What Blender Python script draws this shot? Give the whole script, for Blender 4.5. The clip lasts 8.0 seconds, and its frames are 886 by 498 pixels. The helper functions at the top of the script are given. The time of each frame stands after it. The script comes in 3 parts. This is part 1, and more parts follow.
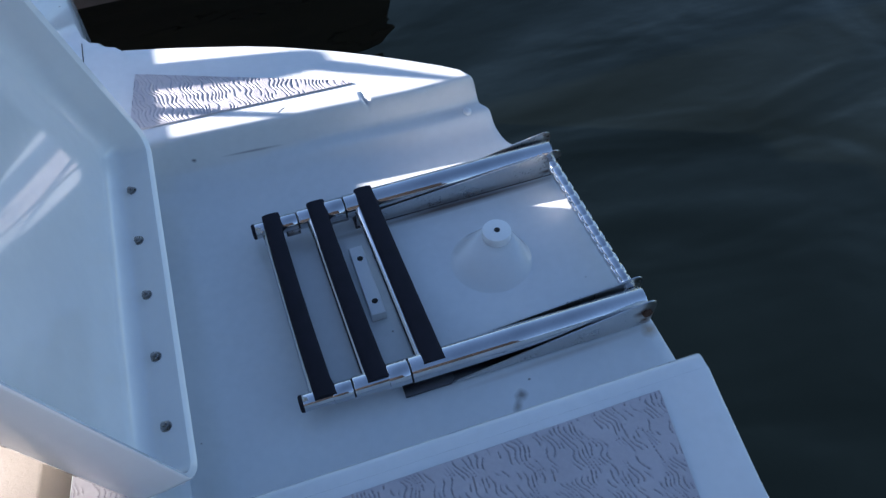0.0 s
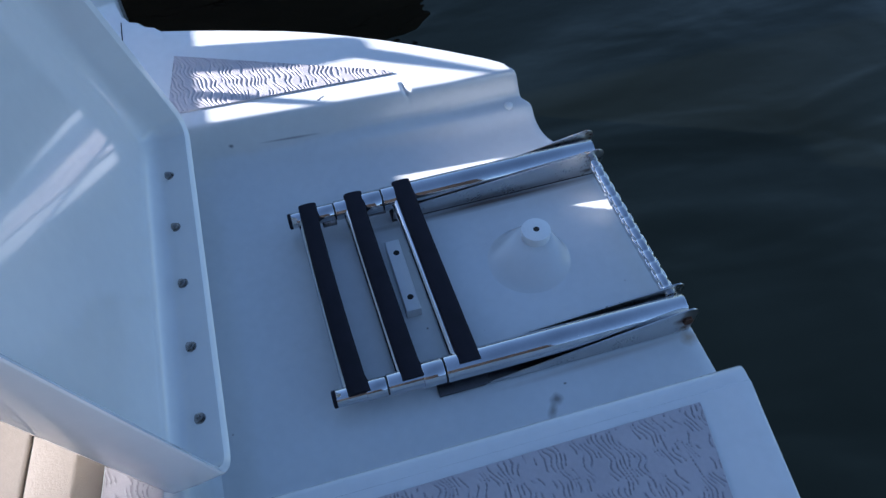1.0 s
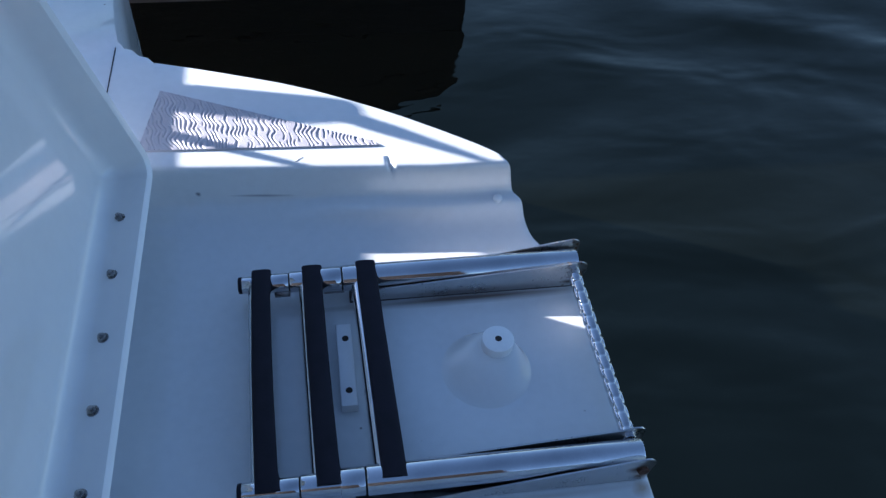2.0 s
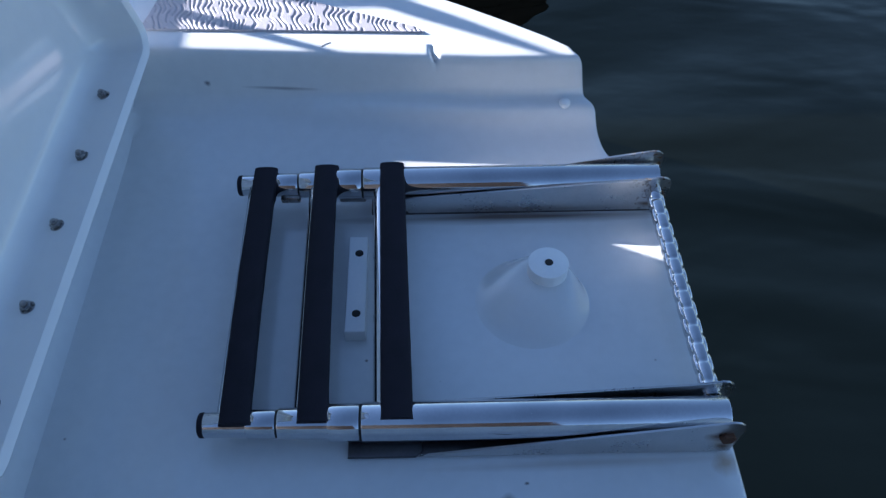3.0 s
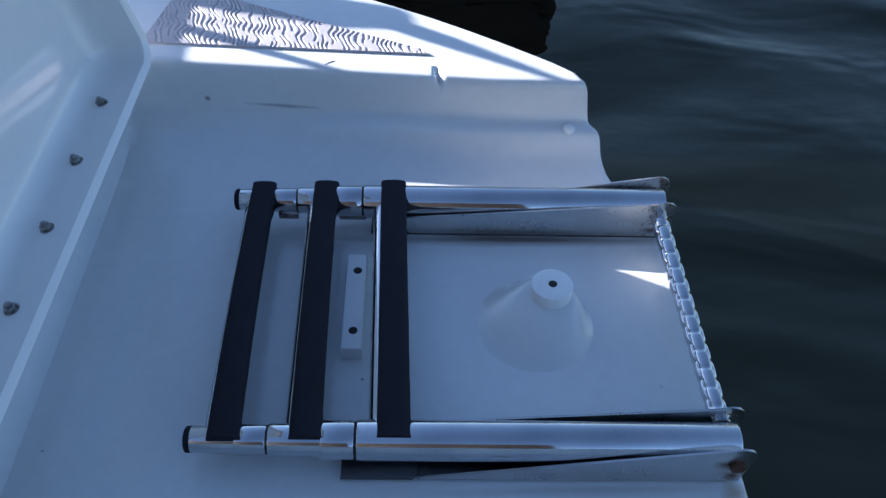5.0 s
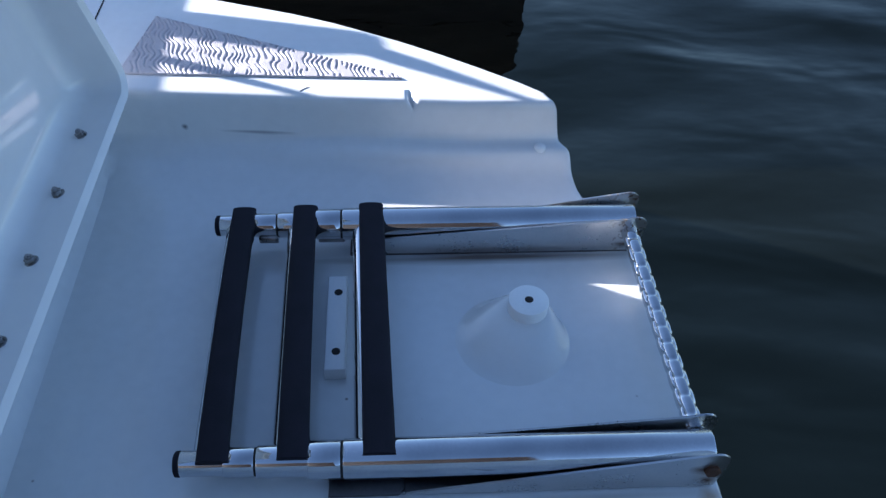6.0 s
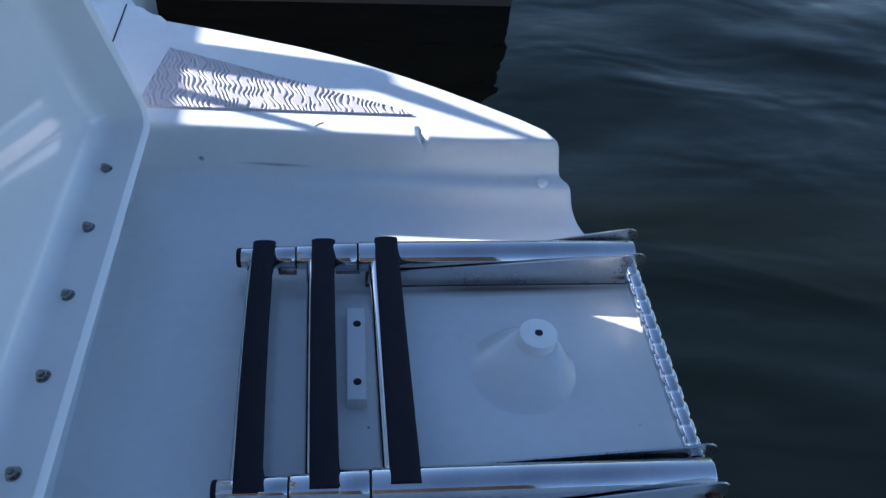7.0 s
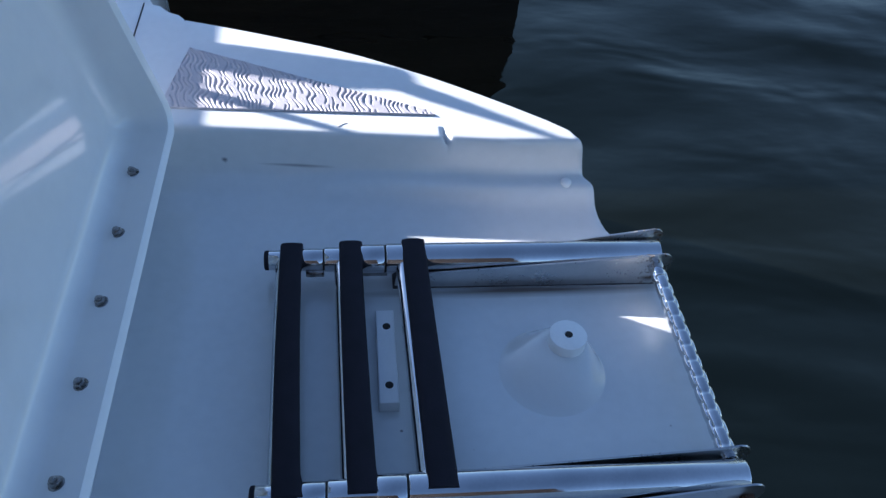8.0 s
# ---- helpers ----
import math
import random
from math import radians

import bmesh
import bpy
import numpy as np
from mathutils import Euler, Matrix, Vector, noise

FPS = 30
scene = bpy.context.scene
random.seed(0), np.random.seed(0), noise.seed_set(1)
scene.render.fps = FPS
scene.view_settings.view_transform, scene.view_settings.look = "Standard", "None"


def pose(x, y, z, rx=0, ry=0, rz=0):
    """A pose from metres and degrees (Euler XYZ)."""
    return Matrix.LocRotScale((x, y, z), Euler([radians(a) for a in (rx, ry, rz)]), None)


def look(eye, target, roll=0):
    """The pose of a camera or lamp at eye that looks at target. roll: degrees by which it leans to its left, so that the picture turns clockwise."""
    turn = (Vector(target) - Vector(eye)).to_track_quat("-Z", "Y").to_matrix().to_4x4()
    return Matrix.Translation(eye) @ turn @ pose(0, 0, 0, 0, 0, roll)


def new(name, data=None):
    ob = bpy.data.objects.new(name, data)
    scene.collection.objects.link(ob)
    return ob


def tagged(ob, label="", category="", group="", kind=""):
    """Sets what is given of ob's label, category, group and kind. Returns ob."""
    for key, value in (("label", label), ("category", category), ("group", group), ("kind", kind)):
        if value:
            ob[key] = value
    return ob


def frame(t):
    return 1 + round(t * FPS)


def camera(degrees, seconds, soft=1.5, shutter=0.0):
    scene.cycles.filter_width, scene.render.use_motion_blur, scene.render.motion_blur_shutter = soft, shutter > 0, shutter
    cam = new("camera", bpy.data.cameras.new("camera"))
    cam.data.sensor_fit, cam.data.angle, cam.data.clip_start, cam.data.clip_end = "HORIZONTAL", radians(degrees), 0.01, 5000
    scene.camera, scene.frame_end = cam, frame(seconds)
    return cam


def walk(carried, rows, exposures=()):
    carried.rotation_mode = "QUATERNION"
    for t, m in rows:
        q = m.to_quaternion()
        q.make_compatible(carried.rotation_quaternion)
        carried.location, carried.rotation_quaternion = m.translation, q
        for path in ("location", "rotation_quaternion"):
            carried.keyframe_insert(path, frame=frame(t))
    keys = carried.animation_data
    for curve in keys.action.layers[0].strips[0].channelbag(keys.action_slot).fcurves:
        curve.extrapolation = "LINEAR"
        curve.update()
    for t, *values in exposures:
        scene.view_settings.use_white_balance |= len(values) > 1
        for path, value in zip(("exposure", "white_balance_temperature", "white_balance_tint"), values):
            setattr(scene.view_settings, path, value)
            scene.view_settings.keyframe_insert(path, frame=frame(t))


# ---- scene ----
import functools

cam = camera(54.0, 8.0, soft=1.4)
EXPOSURE, KELVIN, TINT, SKY, SUNLIGHT = 1.95, 5650, 16, 0.052, 5.0
WATER_DARK, WATER_LIGHT = (0.0015, 0.0018, 0.0010), (0.0022, 0.0025, 0.0014)
PATH = [
    (0, (0.04, -0.587, 1.033), (0.376, 0.611, -0.533), -3.6),
    (0.5, (0.026, -0.577, 1.031), (0.345, 0.621, -0.538), -3.1),
    (1, (0.021, -0.55, 1.035), (0.307, 0.626, -0.557), -3.0),
    (1.5, (0.027, -0.537, 1.021), (0.296, 0.635, -0.576), -2.9),
    (1.7, (0.062, -0.511, 1.024), (0.381, 0.719, -0.520), 4.1),
    (2.8, (0.217, -0.393, 0.795), (0.275, 0.922, -0.711), -0.9),
    (3, (0.218, -0.4, 0.749), (0.24, 0.892, -0.777), -0.3),
    (3.5, (0.206, -0.406, 0.696), (0.211, 0.815, -0.887), 0.8),
    (4, (0.192, -0.417, 0.673), (0.174, 0.969, -0.769), 1.3),
    (4.5, (0.21, -0.418, 0.671), (0.197, 0.96, -0.779), 1.2),
    (4.7, (0.205, -0.41, 0.687), (0.22, 0.969, -0.761), 1.8),
    (6, (0.199, -0.424, 0.727), (0.309, 0.981, -0.691), 2.2),
    (6.5, (0.156, -0.424, 0.772), (0.313, 0.974, -0.65), 4.2),
    (7, (0.135, -0.429, 0.789), (0.336, 0.971, -0.625), 5.4),
    (7.5, (0.115, -0.416, 0.794), (0.303, 0.972, -0.633), 4.9),
    (8, (0.096, -0.414, 0.798), (0.309, 0.965, -0.635), 5.5),
]
walk(cam, [(t, look(eye, target, roll)) for t, eye, target, roll in PATH], exposures=[(0.0, EXPOSURE + 0.22, KELVIN + 260, TINT), (0.6, EXPOSURE + 0.2, KELVIN + 80, TINT), (1.2, EXPOSURE + 0.07, KELVIN - 60, TINT), (3.0, EXPOSURE, KELVIN - 100, TINT), (3.7, EXPOSURE, KELVIN - 100, TINT), (4.3, EXPOSURE + 0.05, KELVIN, TINT), (5.5, EXPOSURE + 0.08, KELVIN, TINT), (6.0, EXPOSURE + 0.14, KELVIN, TINT), (6.5, EXPOSURE + 0.12, KELVIN, TINT), (7.2, EXPOSURE + 0.06, KELVIN, TINT), (8.0, EXPOSURE + 0.04, KELVIN, TINT)])

# ---- world and sun ----
SUN = Vector((-3.1, 1.38, 1.015)).normalized()
world = bpy.data.worlds.new("sky")
scene.world = world
world.use_nodes = True
wn = world.node_tree.nodes
sky = wn.new("ShaderNodeTexSky")
sky.sky_type, sky.sun_disc = "NISHITA", False
sky.sun_elevation = math.asin(SUN.z)
sky.sun_rotation = math.atan2(SUN.x, SUN.y)
sky.air_density, sky.dust_density, sky.ozone_density = 1.0, 0.3, 1.7
wn["Background"].inputs["Strength"].default_value = SKY
world.node_tree.links.new(sky.outputs[0], wn["Background"].inputs["Color"])
sun = new("sun", bpy.data.lights.new("sun", "SUN"))
sun.data.energy, sun.data.angle, sun.data.color = SUNLIGHT, radians(0.5), (1.0, 0.93, 0.82)
sun.matrix_world = look(SUN * 20, (0, 0, 0))


# ---- materials ----
def material(name):
    m = bpy.data.materials.new(name)
    m.use_nodes = True
    return m, m.node_tree.nodes, m.node_tree.links, m.node_tree.nodes["Principled BSDF"]


def node(nodes, kind, **values):
    n = nodes.new("ShaderNode" + kind)
    for key, value in values.items():
        n.inputs[key].default_value = value
    return n


def coords(nodes, links, scale=(1, 1, 1)):
    g = nodes.new("ShaderNodeNewGeometry")
    mp = nodes.new("ShaderNodeMapping")
    mp.inputs["Scale"].default_value = scale
    links.new(g.outputs["Position"], mp.inputs["Vector"])
    return mp.outputs[0]


def ramp(nodes, links, src, stops):
    r = nodes.new("ShaderNodeValToRGB")
    el = r.color_ramp.elements
    while len(el) < len(stops):
        el.new(0.5)
    for e, (p, c) in zip(el, stops):
        e.position = p
        e.color = (*c, 1) if len(c) == 3 else c
    links.new(src, r.inputs[0])
    return r.outputs[0]


def grained(name, dark, light, rough, scale, metal=0.0, bump=0.0, bump_scale=None, spread=0.1, stretch=(1, 1, 1), coat=0.0, ior=1.5, coat_rough=0.04):
    """A surface with a broad and a fine variation of colour and gloss, and a fine relief."""
    m, n, l, b = material(name)
    at = coords(n, l, stretch)
    broad = node(n, "TexNoise", Scale=scale, Detail=3.0)
    fine = node(n, "TexNoise", Scale=scale * 14, Detail=4.0)
    for x in (broad, fine):
        l.new(at, x.inputs["Vector"])
    mixed = n.new("ShaderNodeMath")
    mixed.operation = "MULTIPLY_ADD"
    l.new(fine.outputs[0], mixed.inputs[0])
    mixed.inputs[1].default_value = 0.35
    half = n.new("ShaderNodeMath")
    half.operation = "MULTIPLY"
    half.inputs[1].default_value = 0.65
    l.new(broad.outputs[0], half.inputs[0])
    l.new(half.outputs[0], mixed.inputs[2])
    l.new(ramp(n, l, mixed.outputs[0], [(0.3, dark), (0.7, light)]), b.inputs["Base Color"])
    gloss = node(n, "MapRange")
    gloss.inputs["From Min"].default_value, gloss.inputs["From Max"].default_value = 0.3, 0.7
    gloss.inputs["To Min"].default_value, gloss.inputs["To Max"].default_value = max(rough - spread, 0.02), rough + spread
    l.new(mixed.outputs[0], gloss.inputs["Value"])
    l.new(gloss.outputs[0], b.inputs["Roughness"])
    b.inputs["Metallic"].default_value = metal
    b.inputs["IOR"].default_value = ior
    b.inputs["Coat Weight"].default_value = coat
    b.inputs["Coat Roughness"].default_value = coat_rough
    if bump:
        t = node(n, "TexNoise", Scale=bump_scale or scale * 10, Detail=4.0)
        l.new(at, t.inputs["Vector"])
        bp = node(n, "Bump", Strength=1.0, Distance=bump)
        l.new(t.outputs[0], bp.inputs["Height"])
        l.new(bp.outputs[0], b.inputs["Normal"])
    return m


def ragged_patch(n, l, centre, size, turn, colour, strength, under):
    """Mixes a ragged patch of its own shape over the colour under it."""
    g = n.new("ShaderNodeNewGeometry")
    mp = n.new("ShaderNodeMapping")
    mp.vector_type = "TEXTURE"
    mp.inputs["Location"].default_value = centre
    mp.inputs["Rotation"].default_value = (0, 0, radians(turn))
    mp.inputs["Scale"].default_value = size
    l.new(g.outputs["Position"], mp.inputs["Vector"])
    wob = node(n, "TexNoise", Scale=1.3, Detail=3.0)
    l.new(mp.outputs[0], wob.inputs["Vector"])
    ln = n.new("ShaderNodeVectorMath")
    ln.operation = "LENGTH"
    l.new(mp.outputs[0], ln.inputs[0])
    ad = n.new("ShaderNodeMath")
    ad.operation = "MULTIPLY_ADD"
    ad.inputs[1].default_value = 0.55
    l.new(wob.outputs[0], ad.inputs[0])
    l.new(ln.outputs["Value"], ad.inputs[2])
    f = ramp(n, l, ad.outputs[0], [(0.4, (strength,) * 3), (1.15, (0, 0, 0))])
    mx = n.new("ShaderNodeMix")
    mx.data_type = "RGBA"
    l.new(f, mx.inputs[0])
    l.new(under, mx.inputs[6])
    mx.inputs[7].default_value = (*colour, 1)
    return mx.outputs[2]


def deck_material():
    """White gelcoat with a brown smear on the well floor, dark stripes by the brackets and wall crease, dirt specks and
    faint scuffs.
    """
    m = grained("gelcoat_deck", (0.64, 0.655, 0.655), (0.73, 0.74, 0.74), 0.2, 5.0, bump=0.0006, bump_scale=9.0, spread=0.07, coat=0.8)
    n, l = m.node_tree.nodes, m.node_tree.links
    b = n["Principled BSDF"]
    base = b.inputs["Base Color"].links[0].from_socket
    g = n.new("ShaderNodeNewGeometry")
    spot = functools.partial(ragged_patch, n, l)
    out = spot((0.281, -0.069, 0), (0.014, 0.016, 0.05), -30, (0.15, 0.12, 0.10), 0.75, base)
    out = spot((0.270, -0.084, 0), (0.010, 0.024, 0.05), -25, (0.24, 0.21, 0.18), 0.7, out)
    out = spot((0.487, -0.034, 0), (0.02, 0.02, 0.05), 0, (0.34, 0.22, 0.10), 0.7, out)
    # dark brown stripe on the floor along the far bracket's inner foot
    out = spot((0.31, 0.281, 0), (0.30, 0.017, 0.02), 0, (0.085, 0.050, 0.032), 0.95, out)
    out = spot((0.440, -0.129, 0.086), (0.006, 0.004, 0.01), 20, (0.15, 0.09, 0.06), 0.9, out)
    out = spot((0.452, -0.128, 0.086), (0.004, 0.006, 0.01), 0, (0.10, 0.08, 0.07), 0.9, out)
    out = spot((0.3, -0.05, 0.0), (0.004, 0.003, 0.01), 0, (0.08, 0.07, 0.06), 0.9, out)
    # faint brown stripe along the near bracket's outer foot
    out = spot((0.36, -0.031, 0), (0.22, 0.01, 0.02), 1, (0.3, 0.25, 0.2), 0.4, out)
    # grey line along the far wall's crease, with a darker spot
    out = spot((0.03, 0.476, 0.037), (0.075, 0.014, 0.0045), -4, (0.2, 0.2, 0.22), 0.7, out)
    out = spot((-0.066, 0.483, 0.041), (0.007, 0.014, 0.007), 0, (0.12, 0.12, 0.14), 0.9, out)
    # scattered dirt specks
    v = n.new("ShaderNodeTexVoronoi")
    v.inputs["Scale"].default_value = 13.0
    l.new(g.outputs["Position"], v.inputs["Vector"])
    f = ramp(n, l, v.outputs["Distance"], [(0.02, (0.8, 0.8, 0.8)), (0.032, (0, 0, 0))])
    mx = n.new("ShaderNodeMix")
    mx.data_type = "RGBA"
    l.new(f, mx.inputs[0])
    l.new(out, mx.inputs[6])
    mx.inputs[7].default_value = (0.12, 0.10, 0.09, 1)
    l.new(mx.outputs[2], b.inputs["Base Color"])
    return m


GELCOAT = deck_material()
LID = grained("gelcoat_lid", (0.74, 0.74, 0.73), (0.80, 0.80, 0.78), 0.14, 4.0, bump=0.0006, bump_scale=5.0, spread=0.05, coat=0.9, coat_rough=0.045)
CONE = grained("moulded_gelcoat", (0.66, 0.67, 0.66), (0.70, 0.71, 0.70), 0.2, 9.0, bump=0.0003, bump_scale=60.0, spread=0.05, coat=0.4, coat_rough=0.12)
PLASTIC = grained("white_plastic", (0.76, 0.78, 0.78), (0.84, 0.85, 0.84), 0.35, 20.0, bump=0.0001, bump_scale=600, spread=0.05)
STEEL = grained("polished_steel", (0.52, 0.53, 0.55), (0.66, 0.66, 0.67), 0.06, 25.0, metal=1.0, bump=0.00003, bump_scale=260, spread=0.035)
BOLT = grained("bolt_steel", (0.18, 0.17, 0.16), (0.42, 0.41, 0.40), 0.3, 140.0, metal=1.0, spread=0.1)
RUST = grained("rusty_steel", (0.035, 0.016, 0.009), (0.12, 0.055, 0.03), 0.7, 220.0, metal=0.3, bump=0.0004, bump_scale=900)
RUBBER = grained("black_rubber", (0.010, 0.0095, 0.015), (0.021, 0.019, 0.028), 0.78, 40.0, bump=0.0002, bump_scale=700, spread=0.08, ior=1.3)
DARK = grained("dark_recess", (0.01, 0.01, 0.01), (0.03, 0.028, 0.025), 0.8, 200.0)
MAT = grained("traction_mat", (0.41, 0.385, 0.41), (0.50, 0.47, 0.495), 0.45, 12.0, bump=0.0003, bump_scale=900, spread=0.08)
# darker mat grey that paints the shade inside the pressed grooves
GROOVE = grained("shaded_mat_groove", (0.28, 0.26, 0.28), (0.35, 0.325, 0.345), 0.6, 30.0, spread=0.08)
VINYL = grained("cream_vinyl", (0.155, 0.126, 0.098), (0.20, 0.164, 0.130), 0.5, 10.0, bump=0.0004, bump_scale=420, spread=0.08)
WOOD = grained("wet_dark_wood", (0.075, 0.05, 0.042), (0.18, 0.125, 0.10), 0.7, 6.0, bump=0.004, bump_scale=40.0, stretch=(0.15, 1, 1))


def steel_bracket_material():
    """Polished plate with rust speckles gathered at the hinge."""
    m = grained("bracket_steel", (0.55, 0.55, 0.55), (0.68, 0.67, 0.66), 0.30, 25.0, metal=1.0, spread=0.06)
    n, l = m.node_tree.nodes, m.node_tree.links
    b = n["Principled BSDF"]
    base = b.inputs["Base Color"].links[0].from_socket
    t = node(n, "TexNoise", Scale=190.0, Detail=3.0)
    g = n.new("ShaderNodeNewGeometry")
    l.new(g.outputs["Position"], t.inputs["Vector"])
    sx = n.new("ShaderNodeSeparateXYZ")
    l.new(g.outputs["Position"], sx.inputs[0])
    near_hinge = node(n, "MapRange")
    for key, value in (("From Min", 0.44), ("From Max", 0.475), ("To Min", 0.0), ("To Max", 1.0)):
        near_hinge.inputs[key].default_value = value
    l.new(sx.outputs[0], near_hinge.inputs["Value"])
    f = ramp(n, l, t.outputs[0], [(0.56, (0, 0, 0)), (0.60, (1, 1, 1))])
    mul = n.new("ShaderNodeMath")
    mul.operation = "MULTIPLY"
    l.new(f, mul.inputs[0])
    far_side = node(n, "MapRange")
    for key, value in (("From Min", 0.2), ("From Max", 0.25), ("To Min", 0.0), ("To Max", 1.0)):
        far_side.inputs[key].default_value = value
    l.new(sx.outputs[1], far_side.inputs["Value"])
    both = n.new("ShaderNodeMath")
    both.operation = "MULTIPLY"
    l.new(near_hinge.outputs[0], both.inputs[0])
    l.new(far_side.outputs[0], both.inputs[1])
    l.new(both.outputs[0], mul.inputs[1])
    mx = n.new("ShaderNodeMix")
    mx.data_type = "RGBA"
    l.new(mul.outputs[0], mx.inputs[0])
    l.new(base, mx.inputs[6])
    mx.inputs[7].default_value = (0.10, 0.055, 0.025, 1)
    rust = mx.outputs[2]
    for centre, size in (((0.476, -0.0226, 0.030), (0.020, 0.02, 0.013)), ((0.466, 0.2874, 0.012), (0.020, 0.02, 0.008)), ((0.484, -0.0226, 0.012), (0.012, 0.02, 0.012))):
        rust = ragged_patch(n, l, centre, size, 0, (0.11, 0.055, 0.03), 0.85, rust)
    l.new(rust, b.inputs["Base Color"])
    inv = node(n, "Math")
    inv.operation = "SUBTRACT"
    inv.inputs[0].default_value = 1.0
    l.new(mul.outputs[0], inv.inputs[1])
    l.new(inv.outputs[0], b.inputs["Metallic"])
    return m


BRACKET = steel_bracket_material()
# darker than the cheeks: channel shade and dark reflections put into the colour
PLATE = grained("shade_toned_plate", (0.09, 0.085, 0.09), (0.15, 0.145, 0.15), 0.35, 18.0, metal=1.0, spread=0.08)


def water_material():
    m, n, l, b = material("lake_water")
    b.inputs["Roughness"].default_value = 0.05
    b.inputs["IOR"].default_value = 1.65
    b.inputs["Specular Tint"].default_value = (0.97, 0.97, 0.64, 1)
    at = coords(n, l, (0.9, 1.7, 1.0))
    big = node(n, "TexNoise", Scale=0.8, Detail=2.0, Distortion=0.8)
    mid = node(n, "TexNoise", Scale=2.6, Detail=2.0, Distortion=0.6)
    fine = node(n, "TexNoise", Scale=11.0, Detail=2.0)
    for x in (big, mid, fine):
        l.new(at, x.inputs["Vector"])
    l.new(ramp(n, l, big.outputs[0], [(0.3, WATER_DARK), (0.7, WATER_LIGHT)]), b.inputs["Base Color"])
    under = None
    for height, deep in ((big, 0.085), (mid, 0.014), (fine, 0.0012)):
        bp = node(n, "Bump", Strength=1.0, Distance=deep)
        l.new(height.outputs[0], bp.inputs["Height"])
        if under:
            l.new(under.outputs[0], bp.inputs["Normal"])
        under = bp
    l.new(under.outputs[0], b.inputs["Normal"])
    return m


WATER = water_material()


# ---- building helpers ----
def finish(name, bm, mat, smooth=35):
    bmesh.ops.remove_doubles(bm, verts=bm.verts, dist=1e-6)
    bmesh.ops.recalc_face_normals(bm, faces=bm.faces)
    me = bpy.data.meshes.new(name)
    bm.to_mesh(me)
    bm.free()
    me.materials.append(mat)
    if smooth:
        me.polygons.foreach_set("use_smooth", [True] * len(me.polygons))
        me.set_sharp_from_angle(angle=radians(smooth))
    return me


def part(name, bm, mat, parent, label="", smooth=35):
    ob = new(name, finish(name, bm, mat, smooth))
    ob.parent = parent
    if label:
        tagged(ob, label)
    return ob


def empty(name, label, category, group="", kind="", at=(0, 0, 0)):
    ob = new(name)
    ob.empty_display_size = 0.02
    ob.location = at
    return tagged(ob, label, category, group, kind)


def lathe(profile, axis_m, bm=None, seg=28):
    """A turned solid: profile rows of (along, radius) round the local z axis, laid by axis_m."""
    bm = bm or bmesh.new()
    rings = []
    for a, r in profile:
        rings.append([bm.verts.new(axis_m @ Vector((r * math.cos(2 * math.pi * i / seg), r * math.sin(2 * math.pi * i / seg), a))) for i in range(seg)])
    for p, q in zip(rings, rings[1:]):
        for i in range(seg):
            bm.faces.new((p[i], p[(i + 1) % seg], q[(i + 1) % seg], q[i]))
    bm.faces.new(rings[0])
    bm.faces.new(rings[-1])
    return bm


def prism(points, z0, z1, bm=None, bevel=None, width=0.01, seg=4, m=Matrix()):
    """A plate with the outline points; bevel picks upper edges to round, by their middle."""
    bm = bm or bmesh.new()
    lo = [bm.verts.new(m @ Vector((x, y, z0))) for x, y in points]
    hi = [bm.verts.new(m @ Vector((x, y, z1))) for x, y in points]
    k = len(points)
    bm.faces.new(hi)
    bm.faces.new(lo[::-1])
    for i in range(k):
        bm.faces.new((lo[i], lo[(i + 1) % k], hi[(i + 1) % k], hi[i]))
    if bevel:
        edges = []
        for i in range(k):
            mid = (hi[i].co + hi[(i + 1) % k].co) / 2
            if bevel(mid):
                edges.append(bm.edges.get((hi[i], hi[(i + 1) % k])))
        bmesh.ops.bevel(bm, geom=edges, offset=width, segments=seg, affect="EDGES", profile=0.5)
    return bm


def along(axis, x, y, z):
    """A pose whose local z runs along the world axis x or y."""
    return pose(x, y, z, 0, 90, 0) if axis == "x" else pose(x, y, z, -90, 0, 0)


def curve(table, v):
    xs, ys = zip(*table)
    return float(np.interp(v, xs, ys))


def smooth(a, b, v):
    t = min(max((v - a) / (b - a), 0), 1)
    return t * t * (3 - 2 * t)


